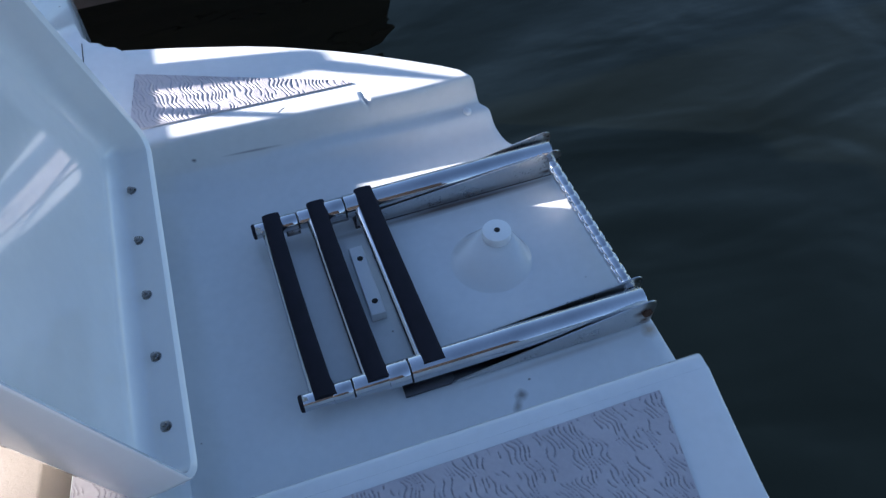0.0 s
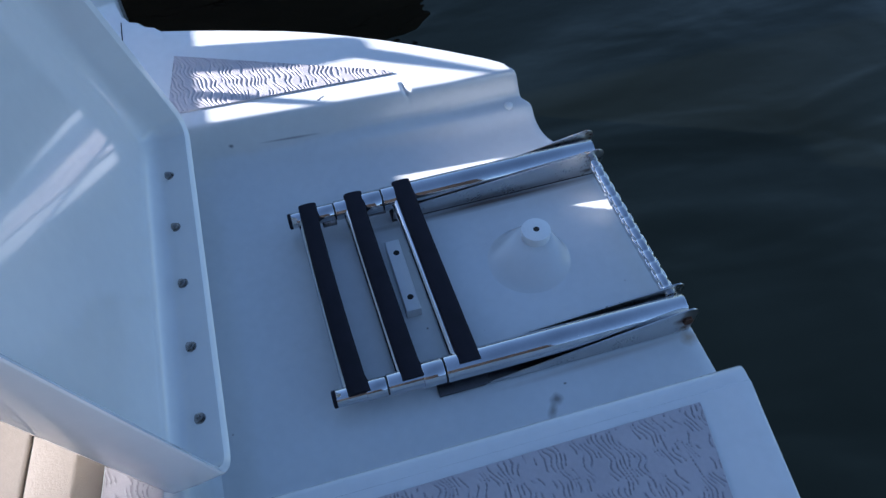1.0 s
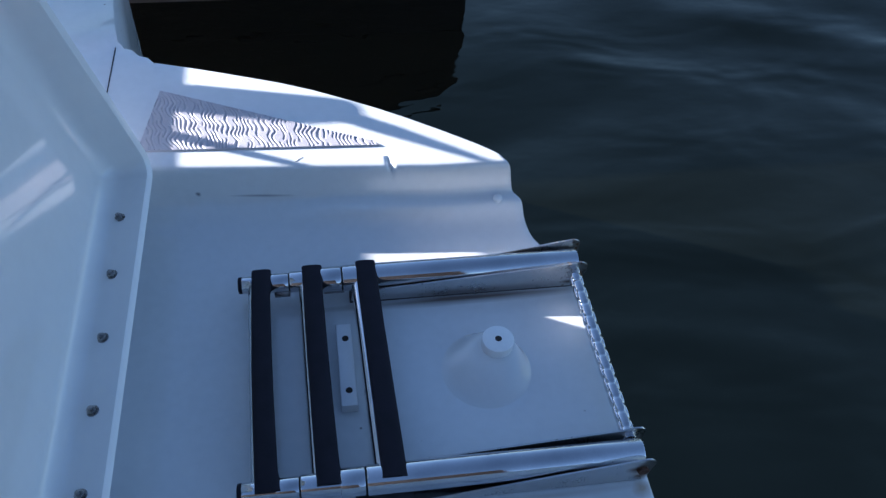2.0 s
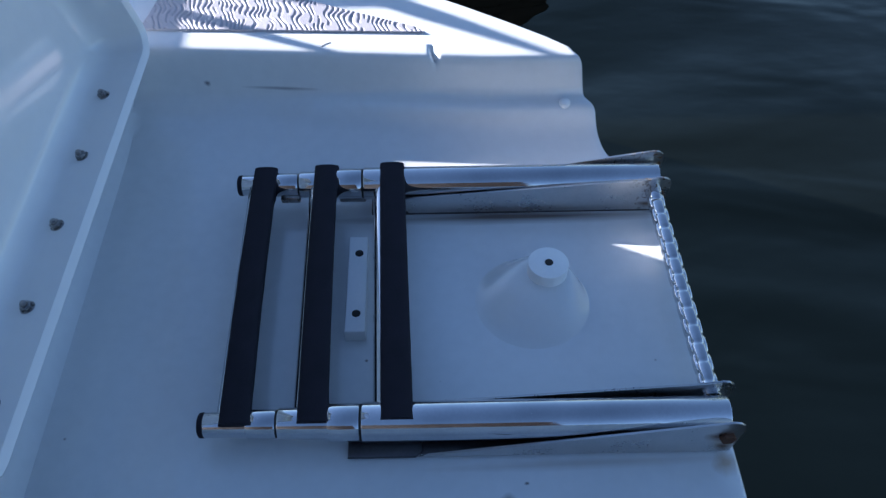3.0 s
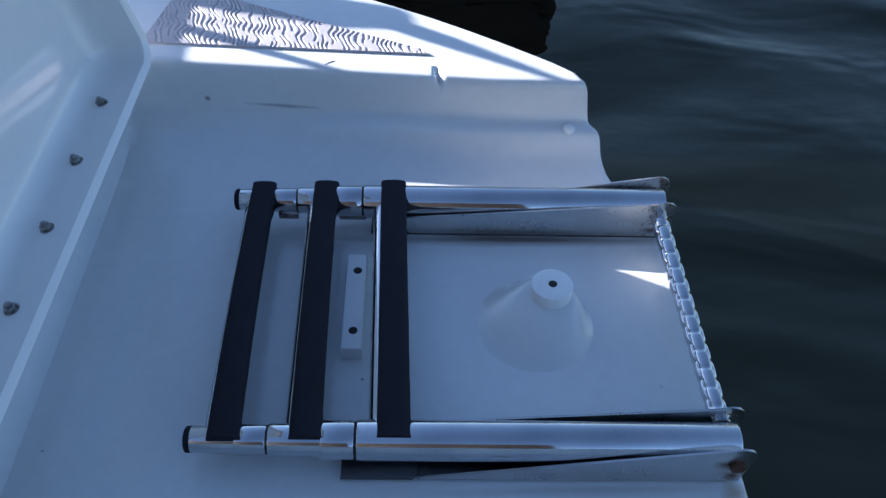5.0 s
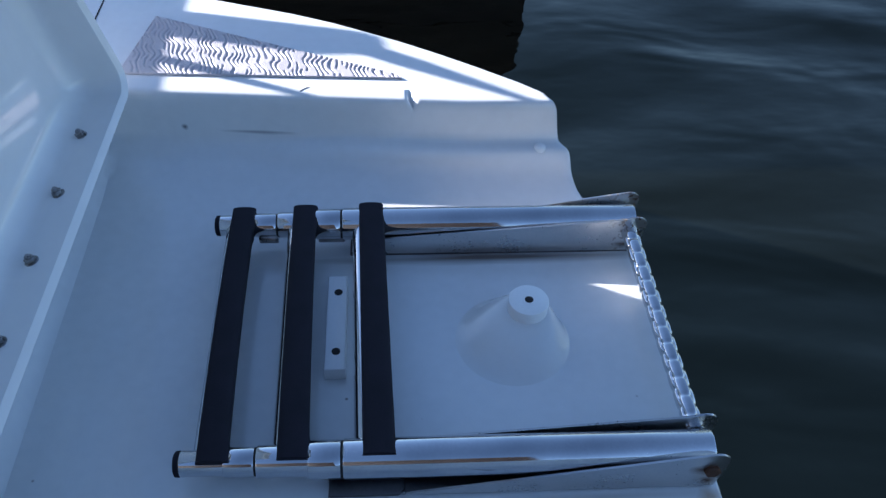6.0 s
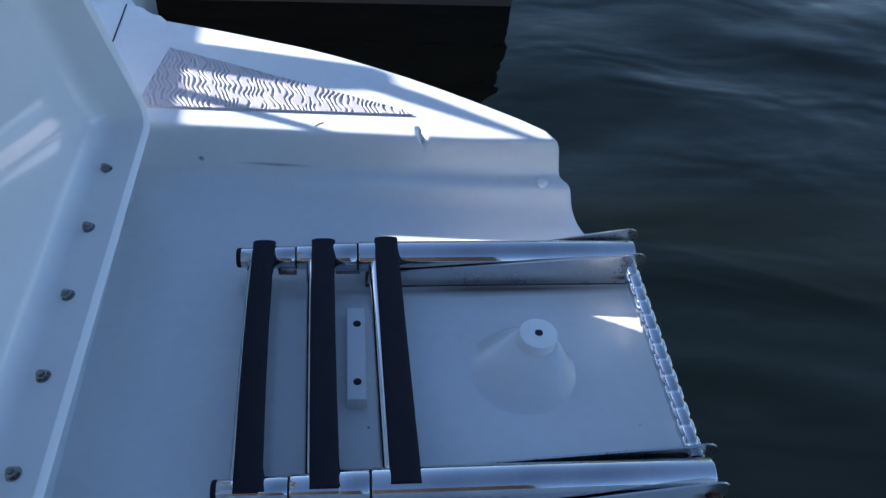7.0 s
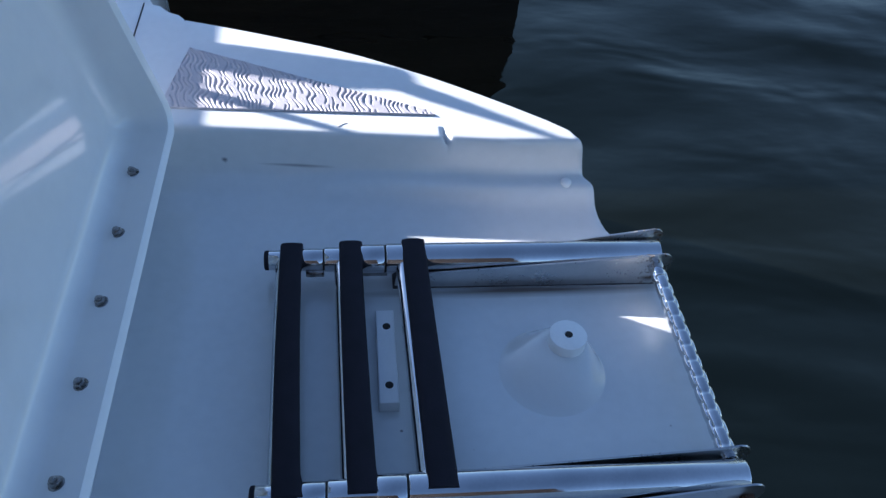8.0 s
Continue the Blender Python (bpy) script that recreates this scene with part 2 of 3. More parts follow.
# ---- the swim platform ----
DECK = 0.088
platform = empty("swim_platform", "white gelcoat boat swim platform with moulded ladder well", "platform", kind="structure")
AFT = [(-1.7, 0.385), (-1.0, 0.415), (-0.6, 0.447), (-0.302, 0.472), (-0.2, 0.484), (-0.155, 0.490), (-0.142, 0.4905), (-0.13, 0.491), (-0.118, 0.4935), (-0.1, 0.4965), (-0.058, 0.496), (0.076, 0.4935), (0.247, 0.485), (0.30, 0.473), (0.35, 0.452), (0.39, 0.430), (0.441, 0.419), (0.476, 0.393), (0.49, 0.384)]
PROFILE = [(y, DECK) for y in (-1.7, -1.4, -1.1, -0.85, -0.65, -0.5, -0.4, -0.302, -0.24, -0.2, -0.17, -0.155)] + [(-0.1527, DECK), (-0.1519, DECK - 0.0013), (-0.142, DECK - 0.0014), (-0.137, 0.0862), (-0.132, 0.0845), (-0.1285, 0.081), (-0.126, 0.073), (-0.117, 0.028), (-0.114, 0.014), (-0.108, 0.006), (-0.099, 0.0015), (-0.085, 0.0),
           (-0.05, 0.0), (0.0, 0.0), (0.05, 0.0), (0.1, 0.0), (0.15, 0.0), (0.2, 0.0), (0.25, 0.0), (0.3, 0.0), (0.34, 0.0), (0.37, 0.0),
           (0.385, 0.0007), (0.397, 0.0022), (0.408, 0.0045), (0.4175, 0.0085), (0.4245, 0.0145), (0.4295, 0.0225), (0.4335, 0.0292), (0.4375, 0.0325), (0.443, 0.0338), (0.449, 0.0343), (0.4535, 0.0352), (0.4568, 0.0385),
           (0.4590, 0.047), (0.4612, 0.06), (0.4635, 0.075), (0.465, 0.082), (0.4675, 0.0862), (0.4715, 0.0877), (0.477, DECK), (0.488, DECK)]
SOFT = [(0.37, 0.0), (0.40, 0.003), (0.43, 0.011), (0.449, 0.022), (0.4535, 0.026), (0.457, 0.033)]


def inner_shift(x, y):
    return max(0.0, min(0.30 - x, 0.5)) * 0.068 * smooth(0.385, 0.445, y)


def well():
    """The well as one moulded sheet: near wall, floor, stepped far wall, rounded forward end and aft drop."""
    bm = bmesh.new()
    us = [-0.2, -0.192, -0.186, -0.182, -0.179, -0.176, -0.172, -0.168, -0.164, -0.158, -0.15, -0.14] + list(np.linspace(-0.12, 0.2, 22)) + list(np.linspace(0.205, 0.24, 18)) + list(np.linspace(0.255, 0.37, 10))
    cols = []
    for y, z in PROFILE:
        end = curve(AFT, y)
        rows = [(x, 0.0) for x in us] + [(0.37 + (end - 0.37) * k / 8, 0.0) for k in range(1, 9)]
        rows += [(end + 0.0025, -0.0012), (end + 0.004, -0.004), (end + 0.0045, -0.010), (end + 0.003, -0.05), (end - 0.01, -0.30)]
        col = []
        for x, drop in rows:
            zz = z
            if 0.37 < y < 0.458:
                zz = z + (curve(SOFT, y) - z) * (1 - smooth(-0.02, 0.16, x))
            rise = DECK * (1 - smooth(-0.19, -0.155, x))
            zz = max(zz, rise) if drop == 0 else zz
            if 0.4605 < y < 0.4885:
                zz -= 0.011 * math.exp(-((x - 0.222 + (y - 0.473) * 0.4) / 0.0035) ** 2) * (1 - smooth(0.470, 0.486, y)) * smooth(0.4605, 0.467, y)
            col.append(bm.verts.new((x, y + inner_shift(x, y), zz + drop if drop > -0.2 else -0.22)))
        cols.append(col)
    for a, b in zip(cols, cols[1:]):
        for i in range(len(a) - 1):
            bm.faces.new((a[i], a[i + 1], b[i + 1], b[i]))
    return bm


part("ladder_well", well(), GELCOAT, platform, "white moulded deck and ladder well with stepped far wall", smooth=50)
inner = [(x, 0.488 + inner_shift(x, 0.488)) for x in np.linspace(-0.2, 0.386, 24)]
outer = [(0.394, 0.482), (0.39, 0.490), (0.363, 0.512), (0.311, 0.548), (0.257, 0.583), (0.212, 0.610), (0.162, 0.637), (0.115, 0.661), (0.061, 0.684), (0.012, 0.701), (-0.04, 0.719), (-0.09, 0.735), (-0.14, 0.750), (-0.156, 0.753), (-0.164, 0.764), (-0.171, 0.778), (-0.178, 0.787),
         (-0.19, 0.792), (-0.203, 0.794), (-0.211, 0.803), (-0.216, 0.86), (-0.25, 1.15), (-1.6, 1.5)]
EDGE = sorted(outer[:13])


def far_deck():
    """The tapering side deck: strips from the well's edge to a rounded outer edge and down its side."""
    bm = bmesh.new()
    cols = []
    for x in list(np.linspace(-0.14, 0.36, 46)) + list(np.linspace(0.365, 0.394, 9)):
        yo = curve(EDGE, x)
        yi = min(0.488 + inner_shift(x, 0.488), yo - 0.0075)
        rows = [(yi + (yo - 0.007 - yi) * k / 6, DECK) for k in range(7)]
        rows += [(yo - 0.007 + 0.007 * math.sin(radians(q)), DECK - 0.007 + 0.007 * math.cos(radians(q))) for q in (18, 36, 54, 72, 90)]
        rows += [(yo, 0.0), (yo - 0.012, -0.22)]
        cols.append([bm.verts.new((x, y, z)) for y, z in rows])
    for p, q in zip(cols, cols[1:]):
        for i in range(len(p) - 1):
            bm.faces.new((p[i], q[i], q[i + 1], p[i + 1]))
    tip = [bm.verts.new((v.co.x + 0.0035, v.co.y - 0.002, v.co.z - (0.004 if v.co.z > 0.08 else 0))) for v in cols[-1]]
    for i in range(len(tip) - 1):
        bm.faces.new((cols[-1][i], tip[i], tip[i + 1], cols[-1][i + 1]))
    low = [bm.verts.new((v.co.x + 0.001, v.co.y, -0.22)) for v in tip]
    for i in range(len(tip) - 1):
        bm.faces.new((tip[i], low[i], low[i + 1], tip[i + 1]))
    return bm


part("far_deck", far_deck(), GELCOAT, platform, "white gelcoat side deck tapering aft", smooth=50)
corner = [(-0.14, 0.488 + inner_shift(-0.14, 0.488))] + outer[12:] + [(-1.6, 0.5), (-0.2, 0.488 + inner_shift(-0.2, 0.488))]
part("quarter_deck", prism(corner, -0.22, DECK, bevel=lambda p: p.y > 0.74 and p.x > -1.5, width=0.007), GELCOAT, platform, "white gelcoat deck corner with a stepped edge")
part("forward_deck", prism([(-1.6, -1.7), (-0.2, -1.7), (-0.2, inner[0][1]), (-1.6, 0.5)], -0.22, DECK), GELCOAT, platform, "white gelcoat deck forward of the well")

def hull():
    """The boat's hull under the deck: flared sides down into the water."""
    bm = bmesh.new()
    rows = []
    for z, grow in ((-0.2195, 0.0), (-0.30, -0.015), (-0.45, -0.06), (-0.75, -0.16)):
        rows.append([bm.verts.new((x, y, z)) for x, y in ((-1.59, -1.66 - grow), (-0.30 + grow, -1.66 - grow), (-0.24 + grow, -1.2), (-0.22 + grow, 0.3), (-0.30 + grow, 1.02 + grow), (-1.59, 1.36 + grow))])
    for p, q in zip(rows, rows[1:]):
        for i in range(6):
            bm.faces.new((p[i], p[(i + 1) % 6], q[(i + 1) % 6], q[i]))
    bm.faces.new(rows[0])
    bm.faces.new(rows[-1])
    return bm


part("hull", hull(), GELCOAT, platform, "white gelcoat hull side in the water", smooth=30)

# ---- hatch lid, standing open ----
PHI = radians(14.5)
D_UP = Vector((-math.sin(PHI), 0, math.cos(PHI)))
D_IN = Vector((-math.cos(PHI), 0, -math.sin(PHI)))
LID_BASE = Vector((-0.1255, 0.0, 0.103))
LID_SKEW = 0.0165
# the lid's unseen upper part is lengthened to keep skylight off the well
LID_Y, LID_LONG, LID_DEEP = (-0.105, 0.487), 0.95, 0.064


def lid_point(u, y, w):
    y -= 0.12 * min(u, 0.64) * (LID_Y[1] - y) / (LID_Y[1] - LID_Y[0])
    return LID_BASE + D_UP * u + D_IN * w + Vector((LID_SKEW * y, y, 0))


def round_loop(inset, radius, seg=8):
    u0, u1, y0, y1 = inset, LID_LONG - inset, LID_Y[0] + inset, LID_Y[1] - inset
    r = max(radius - inset, 0.004)
    out = []
    for cu, cy, a0 in ((u1 - r, y1 - r, 0), (u0 + r, y1 - r, 90), (u0 + r, y0 + r, 180), (u1 - r, y0 + r, 270)):
        for k in range(seg + 1):
            a = radians(a0 + 90 * k / seg)
            out.append((cu + r * math.cos(a), cy + r * math.sin(a)))
    return out


def lid_body():
    bm = bmesh.new()
    t, d, f = 0.0095, LID_DEEP, 0.028
    steps = [(0.012, d + 0.006), (0.004, d + 0.003), (0.0, d - 0.004), (-0.001, d * 0.5), (0.0, 0.002), (0.0008, 0.0004), (0.002, -0.0004), (t - 0.0016, 0.0028), (t, 0.0042), (t + 0.001, 0.012), (t + 0.002, d * 0.36)]
    steps += [(t + 0.003 + f * (1 - math.cos(radians(a))), d - f + f * math.sin(radians(a))) for a in (0, 15, 30, 45, 60, 75, 90)]
    loops = [[bm.verts.new(lid_point(u, y, w)) for u, y in round_loop(i, 0.034)] for i, w in steps]
    for p, q in zip(loops, loops[1:]):
        for i in range(len(p)):
            bm.faces.new((p[i], p[(i + 1) % len(p)], q[(i + 1) % len(p)], q[i]))
    bm.faces.new(loops[0])
    bm.faces.new(loops[-1])
    return bm


lid = empty("hatch_lid", "white glossy gelcoat hatch lid standing open above the well", "hatch lid")
part("lid_tray", lid_body(), LID, lid, smooth=40)


stud_data = finish("stud", lathe([(0.005, 0.0034), (0.0085, 0.0034), (0.0098, 0.002)], Matrix(), seg=10), BOLT, 30)
nut_data = finish("nut", lathe([(0.001, 0.0058), (0.0052, 0.0058), (0.006, 0.0048)], Matrix(), seg=6), BOLT, 30)
washer_data = finish("washer", lathe([(-0.002, 0.0075), (0.0012, 0.0075), (0.0016, 0.0068)], Matrix(), seg=16), BOLT, 30)
# unseen hinge strip, added to plug the sunlit gap under the lid
part("hinge_strip", prism([(-0.196, LID_Y[0] + 0.03), (-0.152, LID_Y[0] + 0.03), (-0.152, LID_Y[1] - 0.01), (-0.196, LID_Y[1] - 0.01)], 0.06, DECK + 0.0015, bevel=lambda p: True, width=0.003), LID, lid, "white hinge strip added to stop sunlight under the lid")
for y in (0.388, 0.288, 0.189, 0.088, -0.014):
    b = new("bolt", stud_data)
    b.parent = lid
    place = lid_point(0.011, y - 0.005, 0.0275 + 0.017 * y)
    b.matrix_basis = Matrix.Translation(place) @ D_UP.to_track_quat("Z", "Y").to_matrix().to_4x4() @ pose(0, 0, 0, 0, 0, y * 900)
    for name, data in (("nut", nut_data), ("washer", washer_data)):
        new(name, data).parent = b

# ---- telescoping boarding ladder ----
FAR, AXIS, SKEW = 0.310, 0.0302, -0.009
ladder = empty("boarding_ladder", "folded telescoping stainless steel boarding ladder with black rubber treads", "ladder")


def tube_profile(x0, x1, r, lip=0.0015):
    return [(x0, r - lip), (x0 + 0.0004, r - 0.0005), (x0 + lip, r), (x1 - lip, r), (x1 - 0.0004, r - 0.0005), (x1, r - lip)]


for y in (0.0, FAR):
    dx = SKEW * y / FAR
    ax = along("x", dx, y, AXIS)
    tip, first, second = (0.0, 0.0, 0.0) if y == 0.0 else (0.0055, 0.003, -0.001)
    large = part("large_tube", lathe(tube_profile(0.149 + second, 0.488, 0.0186), ax, seg=40), STEEL, ladder)
    middle = part("middle_tube", lathe(tube_profile(0.0715 + first, 0.15 + second, 0.0149), ax, seg=36), STEEL, ladder)
    small = part("small_tube", lathe(tube_profile(0.003 + tip, 0.073 + first, 0.0119), ax, seg=32), STEEL, ladder)
    part("collar", lathe(tube_profile(0.118 + second, 0.1473 + second, 0.0178), ax, seg=36), STEEL, middle)
    part("collar", lathe(tube_profile(0.0425 + first, 0.0700 + first, 0.0136), ax, seg=36), STEEL, small)
    part("end_cap", lathe([(-0.002 + tip, 0.010), (-0.0008 + tip, 0.0117), (0.003 + tip, 0.012), (0.0034 + tip, 0.0112)], ax, seg=28), RUBBER, small, "black plastic end cap")
    # dark rings added in place of the shaded gaps between tube sections
    for x0, x1, r, tube in ((0.0695 + first, 0.0719 + first, 0.0129, small), (0.1468 + second, 0.1494 + second, 0.0169, middle)):
        part("gap_ring", lathe(tube_profile(x0, x1, r, 0.0004), ax, seg=30), DARK, tube, "dark ring standing in for the joint gap")
    side = 1 if y == 0.0 else -1
    # added rods stand in for the dark reflection under each collar
    for x0, x1, tube in ((0.052, 0.074, small), (0.120, 0.150, middle)):
        part("reflection_rod", lathe(tube_profile(x0, x1, 0.0062), along("x", dx, y + side * 0.0085, AXIS - 0.0125), seg=18), BOLT, tube, "dull steel rod added for the dark reflection under the collar")
    # hinge barrel at the aft end of the rail
    part("hinge_pin", lathe([(-0.024, 0.004), (-0.0235, 0.0048), (0.0235, 0.0048), (0.024, 0.004)], along("y", 0.484 + dx, y, 0.028), seg=14), RUST, large, "rust-stained hinge pin")


def tread(near, far, seed, base):
    """A rubber tread: a shallow inverted trough along y, its ends lapping over the rails, notched round the near rail."""
    bm = bmesh.new()
    n = 40
    sect = [(0.0, 0.0, -0.011), (0.0, 0.0, 0.0075), (0.0, 0.0006, 0.0098), (0.0, 0.0022, 0.0112), (0.25, 0.0, 0.0123), (0.5, 0.0, 0.0126), (0.75, 0.0, 0.0123), (1.0, -0.0022, 0.0112), (1.0, -0.0006, 0.0098), (1.0, 0.0, 0.0075), (1.0, -0.0035, -0.011)]
    rings = []
    rnd = random.Random(seed)
    for k in range(n + 1):
        f = k / n
        y = -0.0075 + (FAR + 0.0205) * f
        sag = -0.0012 * math.sin(math.pi * f) + rnd.uniform(-0.0001, 0.0001)
        bow = -0.0009 * (2 - seed) * math.sin(math.pi * f)
        x0 = near[0] + (far[0] - near[0]) * f + bow
        x1 = near[1] + (far[1] - near[1]) * f + bow - (0.0016, 0.0012, 0.0)[seed] * smooth(0.05, 0.08, f) * (1 - smooth(0.90, 0.93, f))
        ring = []
        for across, inset, h in sect:
            low = h if h > 0 else (-0.016 if 0.06 < f < 0.94 else -0.009)
            ring.append(bm.verts.new((x0 + across * (x1 - x0) + inset + rnd.uniform(-0.0001, 0.0001), y, base + low + sag)))
        rings.append(ring)
    for p, q in zip(rings, rings[1:]):
        for i in range(len(p)):
            bm.faces.new((p[i], p[(i + 1) % len(p)], q[(i + 1) % len(p)], q[i]))
    bm.faces.new(rings[0])
    bm.faces.new(rings[-1])
    return bm


for k, (near, far, base) in enumerate((((0.0190, 0.0485), (0.0135, 0.0405), 0.0345), ((0.0905, 0.1205), (0.0830, 0.1110), 0.0368), ((0.1670, 0.1970), (0.1580, 0.1860), 0.0394))):
    turn = math.degrees(math.atan((near[0] - far[0]) / FAR))
    for x, r in ((near[0] + (0.0046, 0.0042, 0.0026)[k], 0.0106), (near[1] - 0.0155, 0.0070)):
        along_rung = Matrix.Translation((x, 0, AXIS)) @ pose(0, 0, 0, -90, 0, turn)
        rung = part("rung", lathe([(0.008, r), (FAR - 0.008, r)], along_rung, seg=28), STEEL, ladder)
    part("tread", tread(near, far, k, base), RUBBER, rung, "black rubber tread")


def grip_bar():
    """The hinge-end crossbar, pressed all round into staggered overlapping scallops."""
    bm = bmesh.new()
    n, seg = 190, 50
    rings = []
    for k in range(n + 1):
        y = 0.017 + (FAR - 0.034) * k / n
        ring = []
        for i in range(seg):
            a = 2 * math.pi * i / seg
            lobe = (a / (2 * math.pi) * 4 + 0.4) % 4
            across = (lobe % 1.0) - 0.5
            cell = (y / 0.0215 + 0.5 * (int(lobe) % 2)) % 1.0
            groove = smooth(0.0, 0.16, min(cell, 1 - cell)) * smooth(0.0, 0.12, 0.5 - abs(across))
            flat = math.cos(math.pi / 4) / math.cos(across * math.pi / 2)
            r = 0.0083 + (0.0006 + 0.0028 * (flat - 0.72)) * groove + 0.0007 * groove * math.sin(math.pi * cell)
            ring.append(bm.verts.new((0.4785 + SKEW * y / FAR + r * math.cos(a), y, AXIS + 0.002 + r * math.sin(a))))
        rings.append(ring)
    for p, q in zip(rings, rings[1:]):
        for i in range(seg):
            bm.faces.new((p[i], p[(i + 1) % seg], q[(i + 1) % seg], q[i]))
    bm.faces.new(rings[0])
    bm.faces.new(rings[-1])
    return bm


part("grip_bar", grip_bar(), STEEL, ladder, "stainless crossbar pressed into scalloped grip", smooth=60)

# ---- the ladder's mounting brackets ----
def cheek(y, t, inner):
    """One tapering side wall of the channel; the inner one stands higher at its forward end."""
    pts = [(0.158, 0.0027), (0.160, 0.0215), (0.195, 0.0265), (0.47, 0.0500)] if inner else [(0.195, 0.0027), (0.2, 0.0035), (0.47, 0.0515)]
    pts += [(0.486 + 0.0125 * math.cos(radians(a)), 0.0420 + 0.0125 * math.sin(radians(a))) for a in (95, 65, 35, 5, -25)]
    pts += [(0.492, 0.0025)]
    bm = bmesh.new()
    a = [bm.verts.new((x, y - t / 2, z)) for x, z in pts]
    b = [bm.verts.new((x, y + t / 2, z)) for x, z in pts]
    k = len(pts)
    bm.faces.new(a)
    bm.faces.new(b[::-1])
    for i in range(k):
        bm.faces.new((a[i], a[(i + 1) % k], b[(i + 1) % k], b[i]))
    bmesh.ops.bevel(bm, geom=[e for e in bm.edges if abs(e.verts[0].co.y - e.verts[1].co.y) < 1e-6], offset=0.0005, segments=2, affect="EDGES")
    return bm


for y in (0.0, FAR):
    br = empty("mounting_bracket", "stainless channel bracket with rusty hinge on the well floor", "bracket", group="ladder mounting brackets", at=(SKEW * y / FAR, 0, 0))
    wide, front = (0.0226, 0.156) if y else (0.0208, 0.1345)
    # both plates carry the channel's shade in their colour
    part("base_plate", prism([(front + 0.0005, y - wide), (0.492, y - wide), (0.492, y + wide), (front + 0.0005, y + wide)], 0.0004, 0.0028, bevel=lambda p: True, width=0.0008, seg=2), PLATE, br, "base plate toned dark for the shade in the channel")
    part("foot", prism([(front, y - 0.0232), (0.198, y - 0.0232), (0.204, y - 0.018), (0.204, y + 0.018), (0.198, y + 0.0232), (front, y + 0.0232)], 0.0029, 0.0065, bevel=lambda p: True, width=0.0015, seg=2), PLATE, br, "foot plate toned dark for its dark reflection")
    for s in (-1, 1):
        part("cheek", cheek(y + s * 0.0215, 0.0022, s * (y - 0.1) < 0), BRACKET, br)
        part("hinge_bolt", lathe([(0, 0.0078), (0.003, 0.0078), (0.0042, 0.0066)], along("y", 0.484, y + s * 0.0226, 0.03) @ pose(0, 0, 0, 0 if s > 0 else 180), seg=6), RUST, br, "rusted hinge bolt head")

# ---- rest block and cone stop on the well floor ----
rest = empty("rest_block", "small white plastic ladder rest block with two screws", "block")
bm = prism([(0.1250, 0.1115), (0.1465, 0.1115), (0.1455, 0.2405), (0.1245, 0.2405)], 0.0003, 0.0165, bevel=lambda p: True, width=0.0015, seg=3)
part("block", bm, PLASTIC, rest)
# dark discs paint the shade of the screw recesses
for y in (0.1345, 0.2160):
    part("screw", lathe([(0.010, 0.0042), (0.0169, 0.0046), (0.0172, 0.004)], pose(0.1365, y, 0), seg=14), DARK, rest, "dark disc for the recessed screw")

cone = empty("cone_stop", "white moulded cone with a drilled cap on the well floor", "cone")
bm = bmesh.new()
rings = []
for k in range(25):
    f = k / 24
    r = 0.0635 - 0.0425 * f
    z = -0.0006 + 0.026 * (f * f * (3 - 2 * f)) ** 0.8
    lean = f
    rings.append([bm.verts.new((0.322 + 0.017 * lean + r * math.cos(2 * math.pi * i / 56), 0.157 + 0.022 * lean + r * math.sin(2 * math.pi * i / 56), z)) for i in range(56)])
for p, q in zip(rings, rings[1:]):
    for i in range(56):
        bm.faces.new((p[i], p[(i + 1) % 56], q[(i + 1) % 56], q[i]))
bm.faces.new(rings[-1])
part("cone_base", bm, CONE, cone, smooth=60)
part("cap", lathe([(0.018, 0.0214), (0.0390, 0.0216), (0.0399, 0.0211), (0.0402, 0.0203)], pose(0.339, 0.179, 0), seg=40), PLASTIC, cone, "white plastic cap")
# no hole is cut: a dark disc paints its shade
part("hole", lathe([(0.0385, 0.0042), (0.0405, 0.0046), (0.0407, 0.004)], pose(0.3395, 0.179, 0), seg=16), DARK, cone, "dark disc for the screw hole")


# ---- embossed traction mats ----
def emboss(x, y, dense):
    """The depth, 0 to 1, of thin pressed-in wavy strands, each broken along its length."""
    pitch = 0.0063 if dense else 0.0054
    sway = 0.0022 * math.sin(2 * math.pi * (y + 0.3 * x) / 0.034 + 3.0 * noise.noise((x * 16, y * 16, 0.3))) + 0.0062 * noise.noise((x * 32, y * 32, 1.7)) + 0.0030 * noise.noise((x * 66, y * 66, 4.1))
    u = (x + 0.2 * y + sway) / pitch
    strand = math.floor(u)
    gap = noise.noise((strand * 3.71, y * (44 if dense else 62) + strand * 0.37, 5.2))
    width = 0.5 - abs(u - strand - 0.5)
    if dense:
        return smooth(0.24, 0.36, width) * smooth(-0.22, -0.10, gap)
    row = math.floor(y / 0.033)
    cx = (x / 0.062 + 0.5 * (row % 2) + 0.12 * math.sin(row * 2.3)) % 1.0 - 0.5
    cy = (y / 0.033) % 1.0 - 0.5
    cluster = 1 - smooth(0.5, 1.1, math.hypot(cx / 0.42, cy / 0.62))
    return smooth(0.30, 0.45, width) * smooth(0.0, 0.14, gap - 0.10 + 0.45 * cluster)


